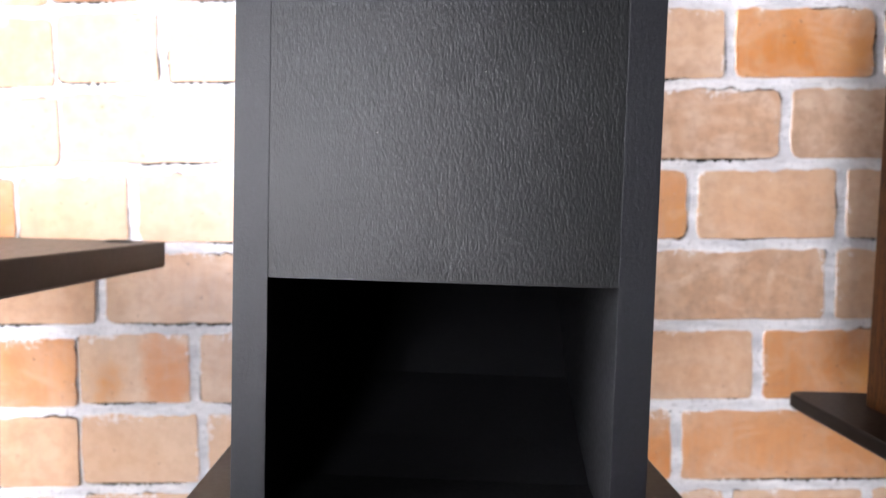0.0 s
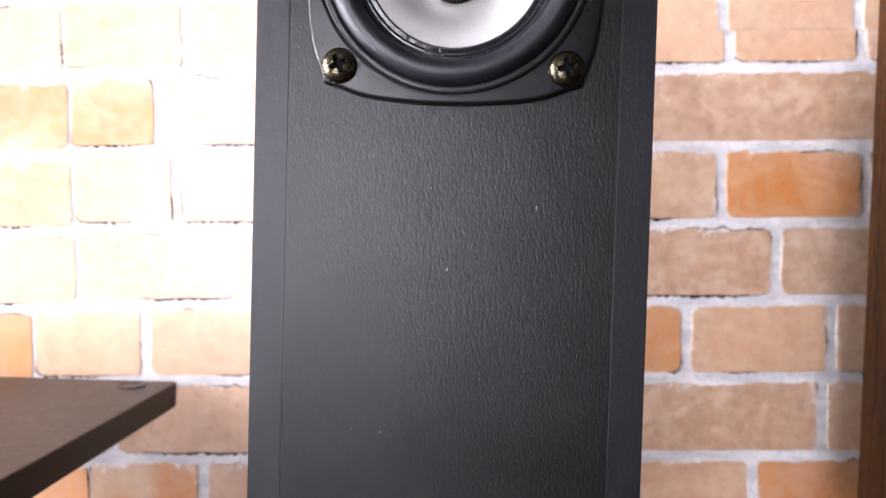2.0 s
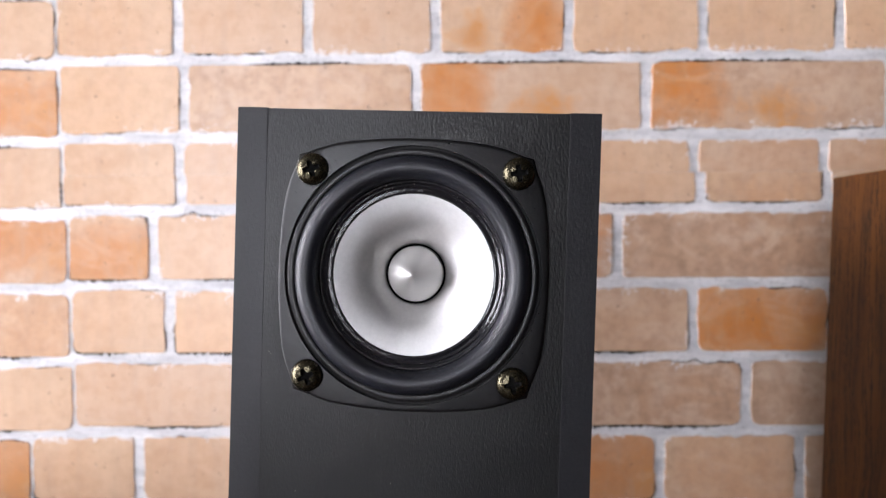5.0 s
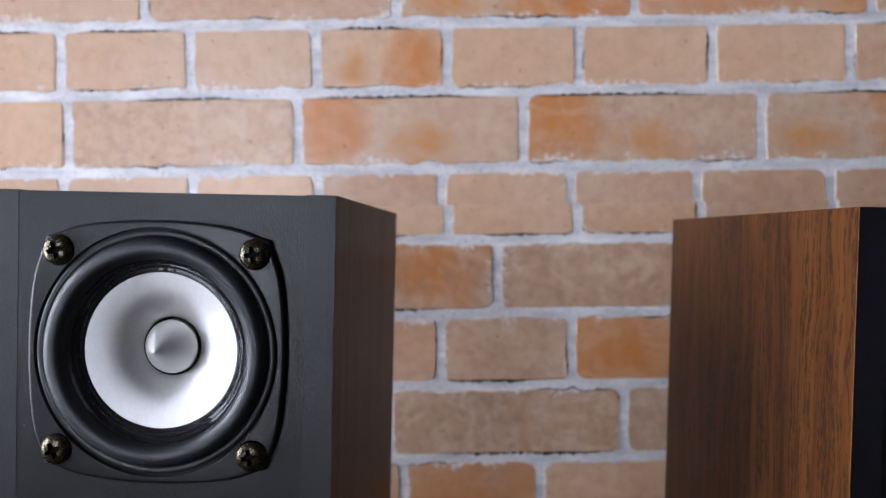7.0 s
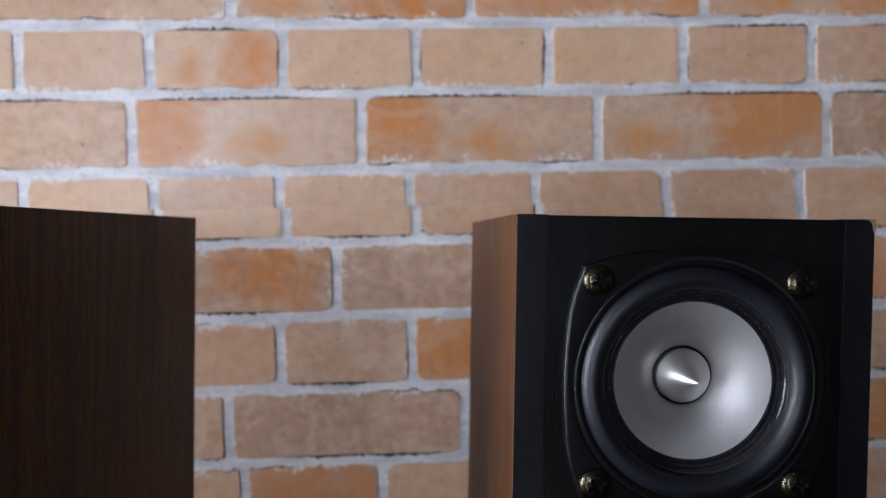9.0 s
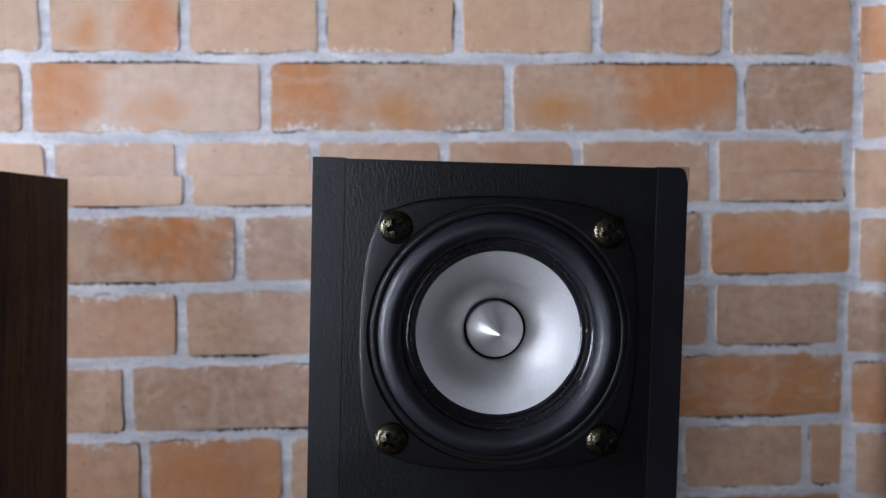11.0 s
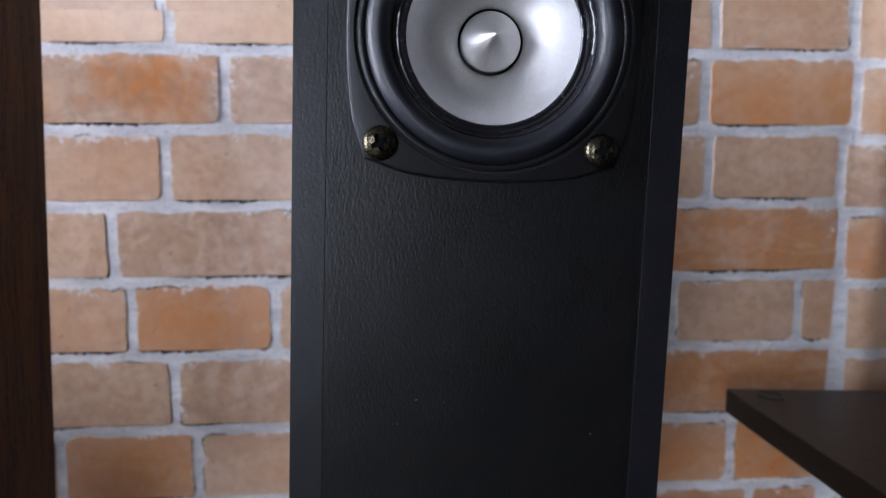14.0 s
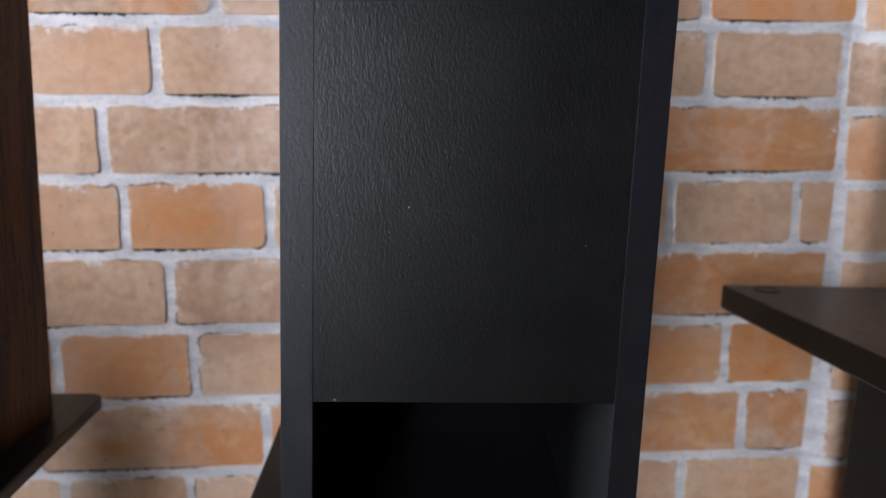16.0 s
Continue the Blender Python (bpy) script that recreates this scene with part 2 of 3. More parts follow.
def plain(name, colour, rough, metal=0.0, vary=0.15, scale=60, bump_strength=0.1, bump_size=0.0004, spec=0.5):
    m, nt, p, L = material(name)
    vec = mapped(nt, (1, 1, 1))
    n, f = noise_tex(nt, vec, scale, 5, 0.65), noise_tex(nt, vec, scale * 9, 3)
    dark = tuple(c * (1 - vary) for c in colour)
    light = tuple(min(1, c * (1 + vary)) for c in colour)
    L.new(mix(nt, ramp(nt, n, [(0.3, grey(0)), (0.7, grey(1))]), dark, light), p.inputs["Base Color"])
    L.new(ramp(nt, f, [(0.2, grey(max(0.02, rough - 0.06))), (0.8, grey(min(1, rough + 0.06)))]), p.inputs["Roughness"])
    p.inputs["Metallic"].default_value = metal
    p.inputs["Specular IOR Level"].default_value = spec
    bump(nt, p, math_node(nt, "ADD", n, f), bump_strength, bump_size)
    return m


def cap_material():
    """Turned aluminium: concentric tool marks give radial glints."""
    m, nt, p, L = material("turned_aluminium")
    p.inputs["Base Color"].default_value = (0.70, 0.69, 0.67, 1)
    p.inputs["Metallic"].default_value, p.inputs["Roughness"].default_value = 1.0, 0.34
    p.inputs["Anisotropic"].default_value, p.inputs["Anisotropic Rotation"].default_value = 0.8, 0.25
    t = nt.nodes.new("ShaderNodeTangent")
    t.direction_type, t.axis = "RADIAL", "Y"
    L.new(t.outputs[0], p.inputs["Tangent"])
    return m


def glued_ring_material():
    """Glossy black glue line with lumps and caught lint."""
    m, nt, p, L = material("glossy_black_glue")
    vec = mapped(nt, (1, 1, 1))
    lump, lint = noise_tex(nt, vec, 260, 3, 0.6), noise_tex(nt, vec, 1100, 2, 0.5, 1.0)
    c = mix(nt, ramp(nt, lint, [(0.69, grey(0)), (0.73, grey(0.7))]), (0.010, 0.010, 0.012), (0.30, 0.28, 0.24))
    L.new(c, p.inputs["Base Color"])
    p.inputs["Roughness"].default_value = 0.10
    bump(nt, p, lump, 0.3, 0.0008)
    return m


BRICK, BRICK_LOW, MORTAR = brick_material("printed_brick", True), brick_material("printed_brick_turned", False), mortar_material()
VINYL, EDGE, VENEER = vinyl_material(), painted_edge_material(), veneer_material()
FRAME = plain("satin_black_plastic", (0.0022, 0.0022, 0.0027), 0.32, scale=90, spec=0.42)
RUBBER = plain("black_rubber", (0.004, 0.0048, 0.0085), 0.46, scale=70, vary=0.25, spec=0.5)
GROOVE = plain("black_felt", (0.008, 0.008, 0.008), 0.8)
CONE = plain("spun_aluminium", (0.60, 0.59, 0.58), 0.50, metal=1.0, vary=0.05, scale=700, bump_strength=0.35, bump_size=0.0002)
CAP, GLUE = cap_material(), glued_ring_material()
SCREW = plain("bronzed_screw", (0.085, 0.074, 0.048), 0.27, metal=1.0, vary=0.12, scale=160, bump_strength=0.03)
SLOT = plain("screw_slot_black", (0.006, 0.006, 0.006), 0.8, spec=0.1)
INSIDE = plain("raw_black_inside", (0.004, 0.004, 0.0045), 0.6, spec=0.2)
CHIP = plain("bare_chipboard", (0.24, 0.15, 0.075), 0.8, vary=0.3, scale=400)
WORN = plain("worn_veneer_edge", (0.26, 0.13, 0.055), 0.6, vary=0.6, scale=200)
NICK = plain("pale_scuff", (0.20, 0.19, 0.18), 0.8)
STAND = plain("black_lacquer", (0.006, 0.0052, 0.005), 0.34, scale=40, bump_strength=0.05, spec=0.21)
TABLE = plain("dark_brown_laminate", (0.020, 0.0135, 0.009), 0.40, scale=30, bump_strength=0.06, spec=0.27)
CRACK = plain("dark_joint_gap", (0.007, 0.006, 0.006), 0.8)
PLASTER = plain("greige_plaster", (0.06, 0.055, 0.05), 0.8, vary=0.04, scale=6)
FLOORING = plain("brown_floorboard", (0.045, 0.028, 0.018), 0.16, vary=0.2, scale=8, bump_strength=0.03, spec=0.7)
WHITE = plain("white_window_paint", (0.8, 0.8, 0.79), 0.4, vary=0.03)
glass, gnt, gp, gl = material("window_glass")
gp.inputs["Transmission Weight"].default_value, gp.inputs["Roughness"].default_value = 1.0, 0.0


# ---------------------------------------------------------------- mesh helpers
def finish(bm, name, mats, smooth=False):
    me = bpy.data.meshes.new(name)
    bmesh.ops.recalc_face_normals(bm, faces=bm.faces)
    bm.to_mesh(me)
    bm.free()
    for x in (mats if isinstance(mats, (list, tuple)) else [mats]):
        me.materials.append(x)
    if smooth:
        for f in me.polygons:
            f.use_smooth = True
        me.set_sharp_from_angle(angle=radians(38))
    return me


def part(name, bm, mats, parent, label="", smooth=False):
    ob = new(name, finish(bm, name, mats, smooth))
    ob.parent = parent
    if label:
        tagged(ob, label)
    return ob


def box(x0, x1, y0, y1, z0, z1, bevel=0.0):
    b = bmesh.new()
    bmesh.ops.create_cube(b, size=1)
    bmesh.ops.transform(b, verts=b.verts, matrix=Matrix.LocRotScale(((x0 + x1) / 2, (y0 + y1) / 2, (z0 + z1) / 2), None, (x1 - x0, y1 - y0, z1 - z0)))
    if bevel:
        bmesh.ops.bevel(b, geom=list(b.edges), offset=bevel, segments=2, affect="EDGES", profile=0.6)
    return b


def structure(name, bm, mat, label, category):
    return tagged(new(name, finish(bm, name, mat)), label, category, kind="structure")


def loft(loops, closed_end=False):
    """Quads between rings of equal length, given as lists of points."""
    b = bmesh.new()
    rings = [[b.verts.new(p) for p in ring] for ring in loops]
    n = len(rings[0])
    for a, c in zip(rings, rings[1:]):
        for i in range(n):
            b.faces.new((a[i], a[(i + 1) % n], c[(i + 1) % n], c[i]))
    if closed_end:
        b.faces.new(rings[-1])
    return b


def circle(r, y, n=96):
    return [(r * math.cos(2 * math.pi * i / n), y, r * math.sin(2 * math.pi * i / n)) for i in range(n)]


def barrel(r, y, n=128, bulge=2.5):
    """A square outline with bowed sides and tight round corners; r: half its width across the middle."""
    out = []
    for i in range(n):
        a = 2 * math.pi * i / n
        c, s = sorted((abs(math.cos(a)), abs(math.sin(a))))
        k = r if c < 1e-6 else (-s + math.sqrt(s * s + 4 * bulge * c * c * r)) / (2 * bulge * c * c)
        k -= 0.0024 * math.exp(-((math.degrees(math.atan2(c, s)) - 45) / 8.5) ** 2)
        out.append((k * math.cos(a), y, k * math.sin(a)))
    return out


def slab_outline(w, d, radius, seg=6):
    pts = []
    for cx, cy, a0 in ((w / 2 - radius, d / 2 - radius, 0), (-w / 2 + radius, d / 2 - radius, 90), (-w / 2 + radius, -d / 2 + radius, 180), (w / 2 - radius, -d / 2 + radius, 270)):
        for i in range(seg + 1):
            a = radians(a0 + 90 * i / seg)
            pts.append((cx + radius * math.cos(a), cy + radius * math.sin(a)))
    return pts


def rounded_slab(w, d, z0, z1, radius, edge=0.001, under=0.0, centre=(0, 0)):
    """A flat board with round corners; under: how far the underside is chamfered."""
    def ring(inset, z):
        return [(centre[0] + x, centre[1] + y, z) for x, y in slab_outline(w - 2 * inset, d - 2 * inset, max(radius - inset, 0.0006))]
    b = loft([ring(max(under, edge), z0), ring(0, z0 + max(under, edge)), ring(0, z1 - edge), ring(edge * 0.3, z1 - edge * 0.3), ring(edge, z1)], True)
    b.faces.new(list(reversed([v for v in list(b.verts)[:28]])))
    return b


# ---------------------------------------------------------------- room shell
structure("floor", box(ROOM_X0 - 0.1, ROOM_X1 + 0.1, ROOM_Y0 - 0.1, WALL_Y + 0.1, -0.1, 0.0), FLOORING, "polished dark brown wooden floor", "floor")
structure("ceiling", box(ROOM_X0 - 0.1, ROOM_X1 + 0.1, ROOM_Y0 - 0.1, WALL_Y + 0.1, ROOM_H, ROOM_H + 0.1), PLASTER, "plain dark greige ceiling", "ceiling")
south = bmesh.new()
for x0, x1, z0, z1 in ((ROOM_X0 - 0.1, WIN2[0], 0, ROOM_H), (WIN2[1], ROOM_X1 + 0.1, 0, ROOM_H), (WIN2[0], WIN2[1], 0, WIN2[2]), (WIN2[0], WIN2[1], WIN2[3], ROOM_H)):
    bmesh.ops.create_cube(south, size=1, matrix=Matrix.LocRotScale(((x0 + x1) / 2, ROOM_Y0 - 0.05, (z0 + z1) / 2), None, (x1 - x0, 0.1, z1 - z0)))
structure("wall_south", south, PLASTER, "plain greige plastered wall with a window", "wall")
window2 = tagged(new("window_2"), "white framed window letting in daylight", "window", kind="structure")
for x0, x1, z0, z1 in ((WIN2[0], WIN2[0] + 0.04, WIN2[2], WIN2[3]), (WIN2[1] - 0.04, WIN2[1], WIN2[2], WIN2[3]), (WIN2[0] + 0.04, WIN2[1] - 0.04, WIN2[2], WIN2[2] + 0.04), (WIN2[0] + 0.04, WIN2[1] - 0.04, WIN2[3] - 0.04, WIN2[3])):
    part("window_frame", box(x0, x1, ROOM_Y0 - 0.02, ROOM_Y0 + 0.02, z0, z1, 0.003), WHITE, window2)
part("pane", box(WIN2[0] + 0.04, WIN2[1] - 0.04, ROOM_Y0 - 0.008, ROOM_Y0 - 0.002, WIN2[2] + 0.04, WIN2[3] - 0.04), glass, window2).visible_shadow = False
structure("wall_east", box(ROOM_X1, ROOM_X1 + 0.1, ROOM_Y0, WALL_Y, 0, ROOM_H), PLASTER, "plain greige plastered side wall", "wall")
west = bmesh.new()
for y0, y1, z0, z1 in ((ROOM_Y0, WIN[0], 0, ROOM_H), (WIN[1], WALL_Y, 0, ROOM_H), (WIN[0], WIN[1], 0, WIN[2]), (WIN[0], WIN[1], WIN[3], ROOM_H)):
    bmesh.ops.create_cube(west, size=1, matrix=Matrix.LocRotScale((ROOM_X0 - 0.05, (y0 + y1) / 2, (z0 + z1) / 2), None, (0.1, y1 - y0, z1 - z0)))
structure("wall_west", west, PLASTER, "plain greige plastered wall with a wide window", "wall")
window = tagged(new("window_1"), "white framed window letting in daylight", "window", kind="structure")
for y0, y1, z0, z1 in ((WIN[0], WIN[0] + 0.04, WIN[2], WIN[3]), (WIN[1] - 0.04, WIN[1], WIN[2], WIN[3]), (WIN[0] + 0.04, WIN[1] - 0.04, WIN[2], WIN[2] + 0.04), (WIN[0] + 0.04, WIN[1] - 0.04, WIN[3] - 0.04, WIN[3])):
    part("window_frame", box(ROOM_X0 - 0.02, ROOM_X0 + 0.02, y0, y1, z0, z1, 0.003), WHITE, window)
pane = part("pane", box(ROOM_X0 - 0.008, ROOM_X0 - 0.002, WIN[0] + 0.04, WIN[1] - 0.04, WIN[2] + 0.04, WIN[3] - 0.04), glass, window)
pane.visible_shadow = False
wall = structure("wall_north", box(ROOM_X0 - 0.1, ROOM_X1 + 0.1, WALL_Y, WALL_Y + 0.1, 0, ROOM_H), MORTAR, "wall papered with sandy orange bricks and pale grey joints", "wall")


# ---------------------------------------------------------------- loudspeakers
W, D, H, SIDE = 0.132, 0.196, 0.3485, 0.0112


def side_panel(x0, x1):
    """Veneered board; its front edge is painted black."""
    b = box(x0, x1, 0, D, 0, H, 0.00014)
    for f in b.faces:
        c = f.calc_center_median()
        if c.y < 0.00005:
            f.material_index = 1
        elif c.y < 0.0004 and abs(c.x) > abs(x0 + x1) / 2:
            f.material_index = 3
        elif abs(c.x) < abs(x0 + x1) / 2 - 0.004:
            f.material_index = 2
    return b


def baffle_board(PORT, DRV_Z):
    """Front board with a round hole for the driver; quads run from the hole to a square, and on down to the port."""
    b = bmesh.new()
    x, k = W / 2 - SIDE - 0.00001, 16
    top, low = H - 0.0003 - DRV_Z, -x
    square = [(x, low + (top - low) * i / k) for i in range(k)] + [(x - 2 * x * i / k, top) for i in range(k)]
    square += [(-x, top - (top - low) * i / k) for i in range(k)] + [(-x + 2 * x * i / k, low) for i in range(k)]
    hole = [(0.0445 * px / math.hypot(px, pz), 0.0445 * pz / math.hypot(px, pz)) for px, pz in square]
    n = len(square)
    sides = []
    for y in (0.0001, 0.012):
        h = [b.verts.new((px, y, DRV_Z + pz)) for px, pz in hole]
        q = [b.verts.new((px, y, DRV_Z + pz)) for px, pz in square]
        f = [b.verts.new((-x + 2 * x * i / k, y, PORT)) for i in range(k + 1)]
        bottom = q[3 * k:] + [q[0]]
        for i in range(n):
            b.faces.new((h[i], h[(i + 1) % n], q[(i + 1) % n], q[i]))
        for i in range(k):
            b.faces.new((bottom[i], bottom[i + 1], f[i + 1], f[i]))
        sides.append((h, q[0:3 * k + 1] + f + [q[0]]))
    for p, q in zip(sides[0], sides[1]):
        for i in range(len(p) - (0 if p is sides[0][0] else 1)):
            m = (i + 1) % len(p)
            b.faces.new((p[i], p[m], q[m], q[i]))
    return b


def screw(cx, cz, turn):
    """Pan head with a cross recess."""
    b = bmesh.new()
    n, r = 32, 0.0058
    prof = [(r, 0.0), (r, -0.0007), (r * 0.93, -0.0016), (r * 0.75, -0.0024), (r * 0.58, -0.0028)]
    rings = [[b.verts.new(p) for p in circle(q, y, n)] for q, y in prof]
    for a, c in zip(rings, rings[1:]):
        for i in range(n):
            b.faces.new((a[i], a[(i + 1) % n], c[(i + 1) % n], c[i]))
    # cross outline inside the flat top
    arm, half = 0.0031, 0.00072
    cross = []
    for k in range(4):
        a = k * math.pi / 2 + turn
        c, s = math.cos(a), math.sin(a)
        for u, v in ((arm, -half), (arm, half), (half * 1.5, half * 1.5)):
            cross.append((u * c - v * s, u * s + v * c))
    top = [b.verts.new((x, -0.0029, z)) for x, z in cross]
    low = [b.verts.new((x * 0.75, -0.0008, z * 0.75)) for x, z in cross]
    es = [b.edges.new((top[i], top[(i + 1) % 12])) for i in range(12)]
    es += [e for e in b.edges if e.verts[0] in rings[-1] and e.verts[1] in rings[-1]]
    bmesh.ops.triangle_fill(b, use_beauty=True, edges=es)
    for i in range(12):
        f = b.faces.new((top[i], top[(i + 1) % 12], low[(i + 1) % 12], low[i]))
        f.material_index = 1
    b.faces.new(low).material_index = 1
    bmesh.ops.translate(b, verts=b.verts, vec=(cx, -0.0033, cz))
    return b


def loudspeaker(PORT, DRV_Z):
    """PORT: height of the port mouth; DRV_Z: middle of the driver above the bottom."""
    ob = tagged(new("loudspeaker"), "tall narrow loudspeaker, black leather-grained front, walnut sides, silver cone", "loudspeaker", "pair of loudspeakers")
    part("side_panel", side_panel(-W / 2, -W / 2 + SIDE), [VENEER, EDGE, INSIDE, WORN], ob, "walnut veneer side with black painted front edge")
    part("side_panel", side_panel(W / 2 - SIDE, W / 2), [VENEER, EDGE, INSIDE, WORN], ob, "walnut veneer side with black painted front edge")
    part("baffle", baffle_board(PORT, DRV_Z), VINYL, ob, "black leather-grained vinyl front board")
    i = W / 2 - SIDE - 0.0002
    part("top_panel", box(-i, i, 0.0122, D - 0.0122, H - 0.012, H - 0.0006), VENEER, ob)
    part("back_panel", box(-i, i, D - 0.012, D - 0.0004, 0.0002, H - 0.0006), VENEER, ob)
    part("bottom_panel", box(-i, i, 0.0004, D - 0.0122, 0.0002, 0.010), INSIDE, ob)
    # sloping board inside the mouth of the folded duct
    r = bmesh.new()
    pts = [(0.035, 0.0102), (0.060, 0.018), (0.100, 0.034), (0.150, 0.070), (0.1835, 0.110)]
    front = [[(sx * i, y, z) for y, z in pts] for sx in (-1, 1)]
    va, vb = [[r.verts.new(p) for p in q] for q in front]
    vc, vd = [[r.verts.new((p[0], p[1] + 0.003, p[2] - 0.006)) for p in q] for q in front]
    for k in range(len(pts) - 1):
        r.faces.new((va[k], vb[k], vb[k + 1], va[k + 1]))
        r.faces.new((vc[k], vc[k + 1], vd[k + 1], vd[k]))
        r.faces.new((va[k], va[k + 1], vc[k + 1], vc[k]))
        r.faces.new((vb[k], vd[k], vd[k + 1], vb[k + 1]))
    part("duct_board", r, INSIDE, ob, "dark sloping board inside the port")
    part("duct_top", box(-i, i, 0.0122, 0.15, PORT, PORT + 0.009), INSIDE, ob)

    # driver
    f = loft([barrel(0.0487, 0.0004), barrel(0.0487, -0.0022), barrel(0.0485, -0.0029), barrel(0.0481, -0.0033), barrel(0.0474, -0.0034),
              circle(0.0462, -0.0034, 128), circle(0.0460, -0.0016, 128), circle(0.0452, -0.0016, 128), circle(0.0450, -0.0032, 128), circle(0.0447, -0.0034, 128), circle(0.0430, -0.0034, 128), circle(0.0424, -0.0030, 128), circle(0.0420, -0.0024, 128), circle(0.0420, 0.010, 128)])
    drv = part("driver", f, [FRAME, GROOVE], ob, "black rounded square driver frame with ring groove", True)
    for face in drv.data.polygons:
        r0 = math.hypot(face.center.x, face.center.z)
        if 0.0449 < r0 < 0.0463 and face.center.y > -0.0033:
            face.material_index = 1
    drv.location = (0, 0, DRV_Z)
    roll = [circle(0.0384 + 0.0042 * math.cos(radians(a)), -0.0022 - 0.0043 * math.sin(radians(a))) for a in range(0, 181, 12)]
    part("surround", loft(roll), RUBBER, drv, "dull black rubber half-roll surround", True)
    part("glue_ring", loft([circle(0.0343, -0.0024), circle(0.0340, -0.0012), circle(0.0334, -0.0002), circle(0.0326, 0.0003), circle(0.0320, 0.0002), circle(0.0312, 0.0008), circle(0.0300, 0.0007), circle(0.0292, 0.0013), circle(0.0288, 0.0024)]), GLUE, drv, "glossy black glue ring with lint", True)
    prof = []
    for k in range(15):
        s = k / 14
        prof.append(circle(0.0293 - 0.0180 * s, 0.0012 + 0.0105 * (0.38 * s + 0.62 * s ** 3.4)))
    part("cone", loft(prof), CONE, drv, "matt silver spun aluminium cone", True)
    part("cone_gap", loft([circle(0.0113, 0.0112), circle(0.0113, 0.018), circle(0.004, 0.018)], True), SLOT, drv)
    cap = [circle(0.0104, 0.0175), circle(0.0104, 0.0104), circle(0.0102, 0.0098)]
    cap += [circle(0.0102 * (1 - k / 10) + 0.00008 * k / 10, 0.0098 - 0.0136 * k / 10) for k in range(1, 11)]
    part("phase_cone", loft(cap, True), CAP, drv, "pointed turned aluminium centre cone", True)
    for sx, sz, turn in ((-1, 1, 0.3), (1, 1, 0.15), (-1, -1, 0.45), (1, -1, 0.2)):
        part("screw", screw(sx * 0.0369, sz * 0.0369, turn), [SCREW, SLOT], drv, "bronzed cross-head screw", True)
    return ob


BASE_Z = 0.569
left = loudspeaker(0.0862, 0.2893)
left.matrix_world = pose(0.0228, 0.2215, BASE_Z, 0, 0, -2.6) @ Matrix.Diagonal((0.992, 1, 1, 1))
right = loudspeaker(0.0912, 0.2878)
right.matrix_world = pose(0.3436, 0.2130, BASE_Z, 0, 0, 0) @ Matrix.Diagonal((1.010, 1, 1, 1))
tagged(right, "tall narrow loudspeaker, black front, walnut sides, silver cone, chipped top corner")


def chip(parent):
    """Bare board where the vinyl has worn off a top corner."""
    b = bmesh.new()
    x, z = W / 2, H
    pts = [(x - 0.0044, z + 0.0002), (x - 0.0018, z - 0.0006), (x - 0.0009, z - 0.0020), (x - 0.0004, z - 0.0046), (x + 0.0002, z - 0.0050), (x + 0.0002, z + 0.0002)]
    a = [b.verts.new((p, -0.0003, q)) for p, q in pts]
    c = [b.verts.new((p, 0.0040, q)) for p, q in pts]
    b.faces.new(a)
    b.faces.new(list(reversed(c)))
    for k in range(len(pts)):
        b.faces.new((a[k], a[(k + 1) % 6], c[(k + 1) % 6], c[k]))
    part("worn_corner", b, CHIP, parent, "bare pale chipboard at the worn corner")


chip(right)


def scuffs(parent, marks):
    """Small pale nicks in the vinyl."""
    for x, z, w, h in marks:
        b = bmesh.new()
        pts = [(x - w, z), (x - w * 0.3, z + h), (x + w * 0.6, z + h * 0.8), (x + w, z - h * 0.2), (x + w * 0.2, z - h), (x - w * 0.6, z - h * 0.7)]
        b.faces.new([b.verts.new((p, 0.00002, q)) for p, q in pts])
        part("nick", b, NICK, parent, "small pale nick in the vinyl")


scuffs(left, ((0.0000, 0.1870, 0.00035, 0.0007), (0.0290, 0.2080, 0.0003, 0.0008), (0.0120, 0.1510, 0.0002, 0.0003), (-0.0210, 0.1320, 0.0002, 0.0003)))
scuffs(right, ((-0.0225, 0.1620, 0.0004, 0.0004), (0.0400, 0.1500, 0.0003, 0.0003), (0.0060, 0.1190, 0.0002, 0.0003), (-0.0470, 0.0920, 0.0006, 0.0005)))


# dust caught on the grain
dust = random.Random(11)
for box_, top, bottom in ((left, 0.235, 0.10), (right, 0.235, 0.10)):
    scuffs(box_, [(dust.uniform(-0.05, 0.05), dust.uniform(bottom, top), dust.uniform(0.00010, 0.00022), dust.uniform(0.00010, 0.00026)) for _ in range(14)])
    scuffs(box_, [(dust.choice((-1, 1)) * dust.uniform(0.0495, 0.054), dust.uniform(0.24, 0.34), dust.uniform(0.00010, 0.0002), dust.uniform(0.00010, 0.0002)) for _ in range(5)])


# ---------------------------------------------------------------- stands
def speaker_stand():
    ob = tagged(new("speaker_stand"), "black lacquered speaker stand with thin rounded top plate", "stand", "pair of speaker stands")
    part("top_plate", rounded_slab(0.190, 0.262, -0.009, -0.0002, 0.010, 0.0012, centre=(0, 0.098)), STAND, ob)
    part("column", box(-0.03, 0.03, 0.07, 0.13, -BASE_Z + 0.016, -0.0092, 0.003), STAND, ob)
    part("base_plate", rounded_slab(0.22, 0.28, -BASE_Z + 0.0002, -BASE_Z + 0.0158, 0.012, 0.0015, centre=(0, 0.1)), STAND, ob)
    return ob


stand = speaker_stand()
stand.matrix_world = pose(0.0260, 0.2215, BASE_Z, 0, 0, 1.5)
copy_thing(stand, pose(0.3400, 0.2130, BASE_Z, 0, 0, 0))


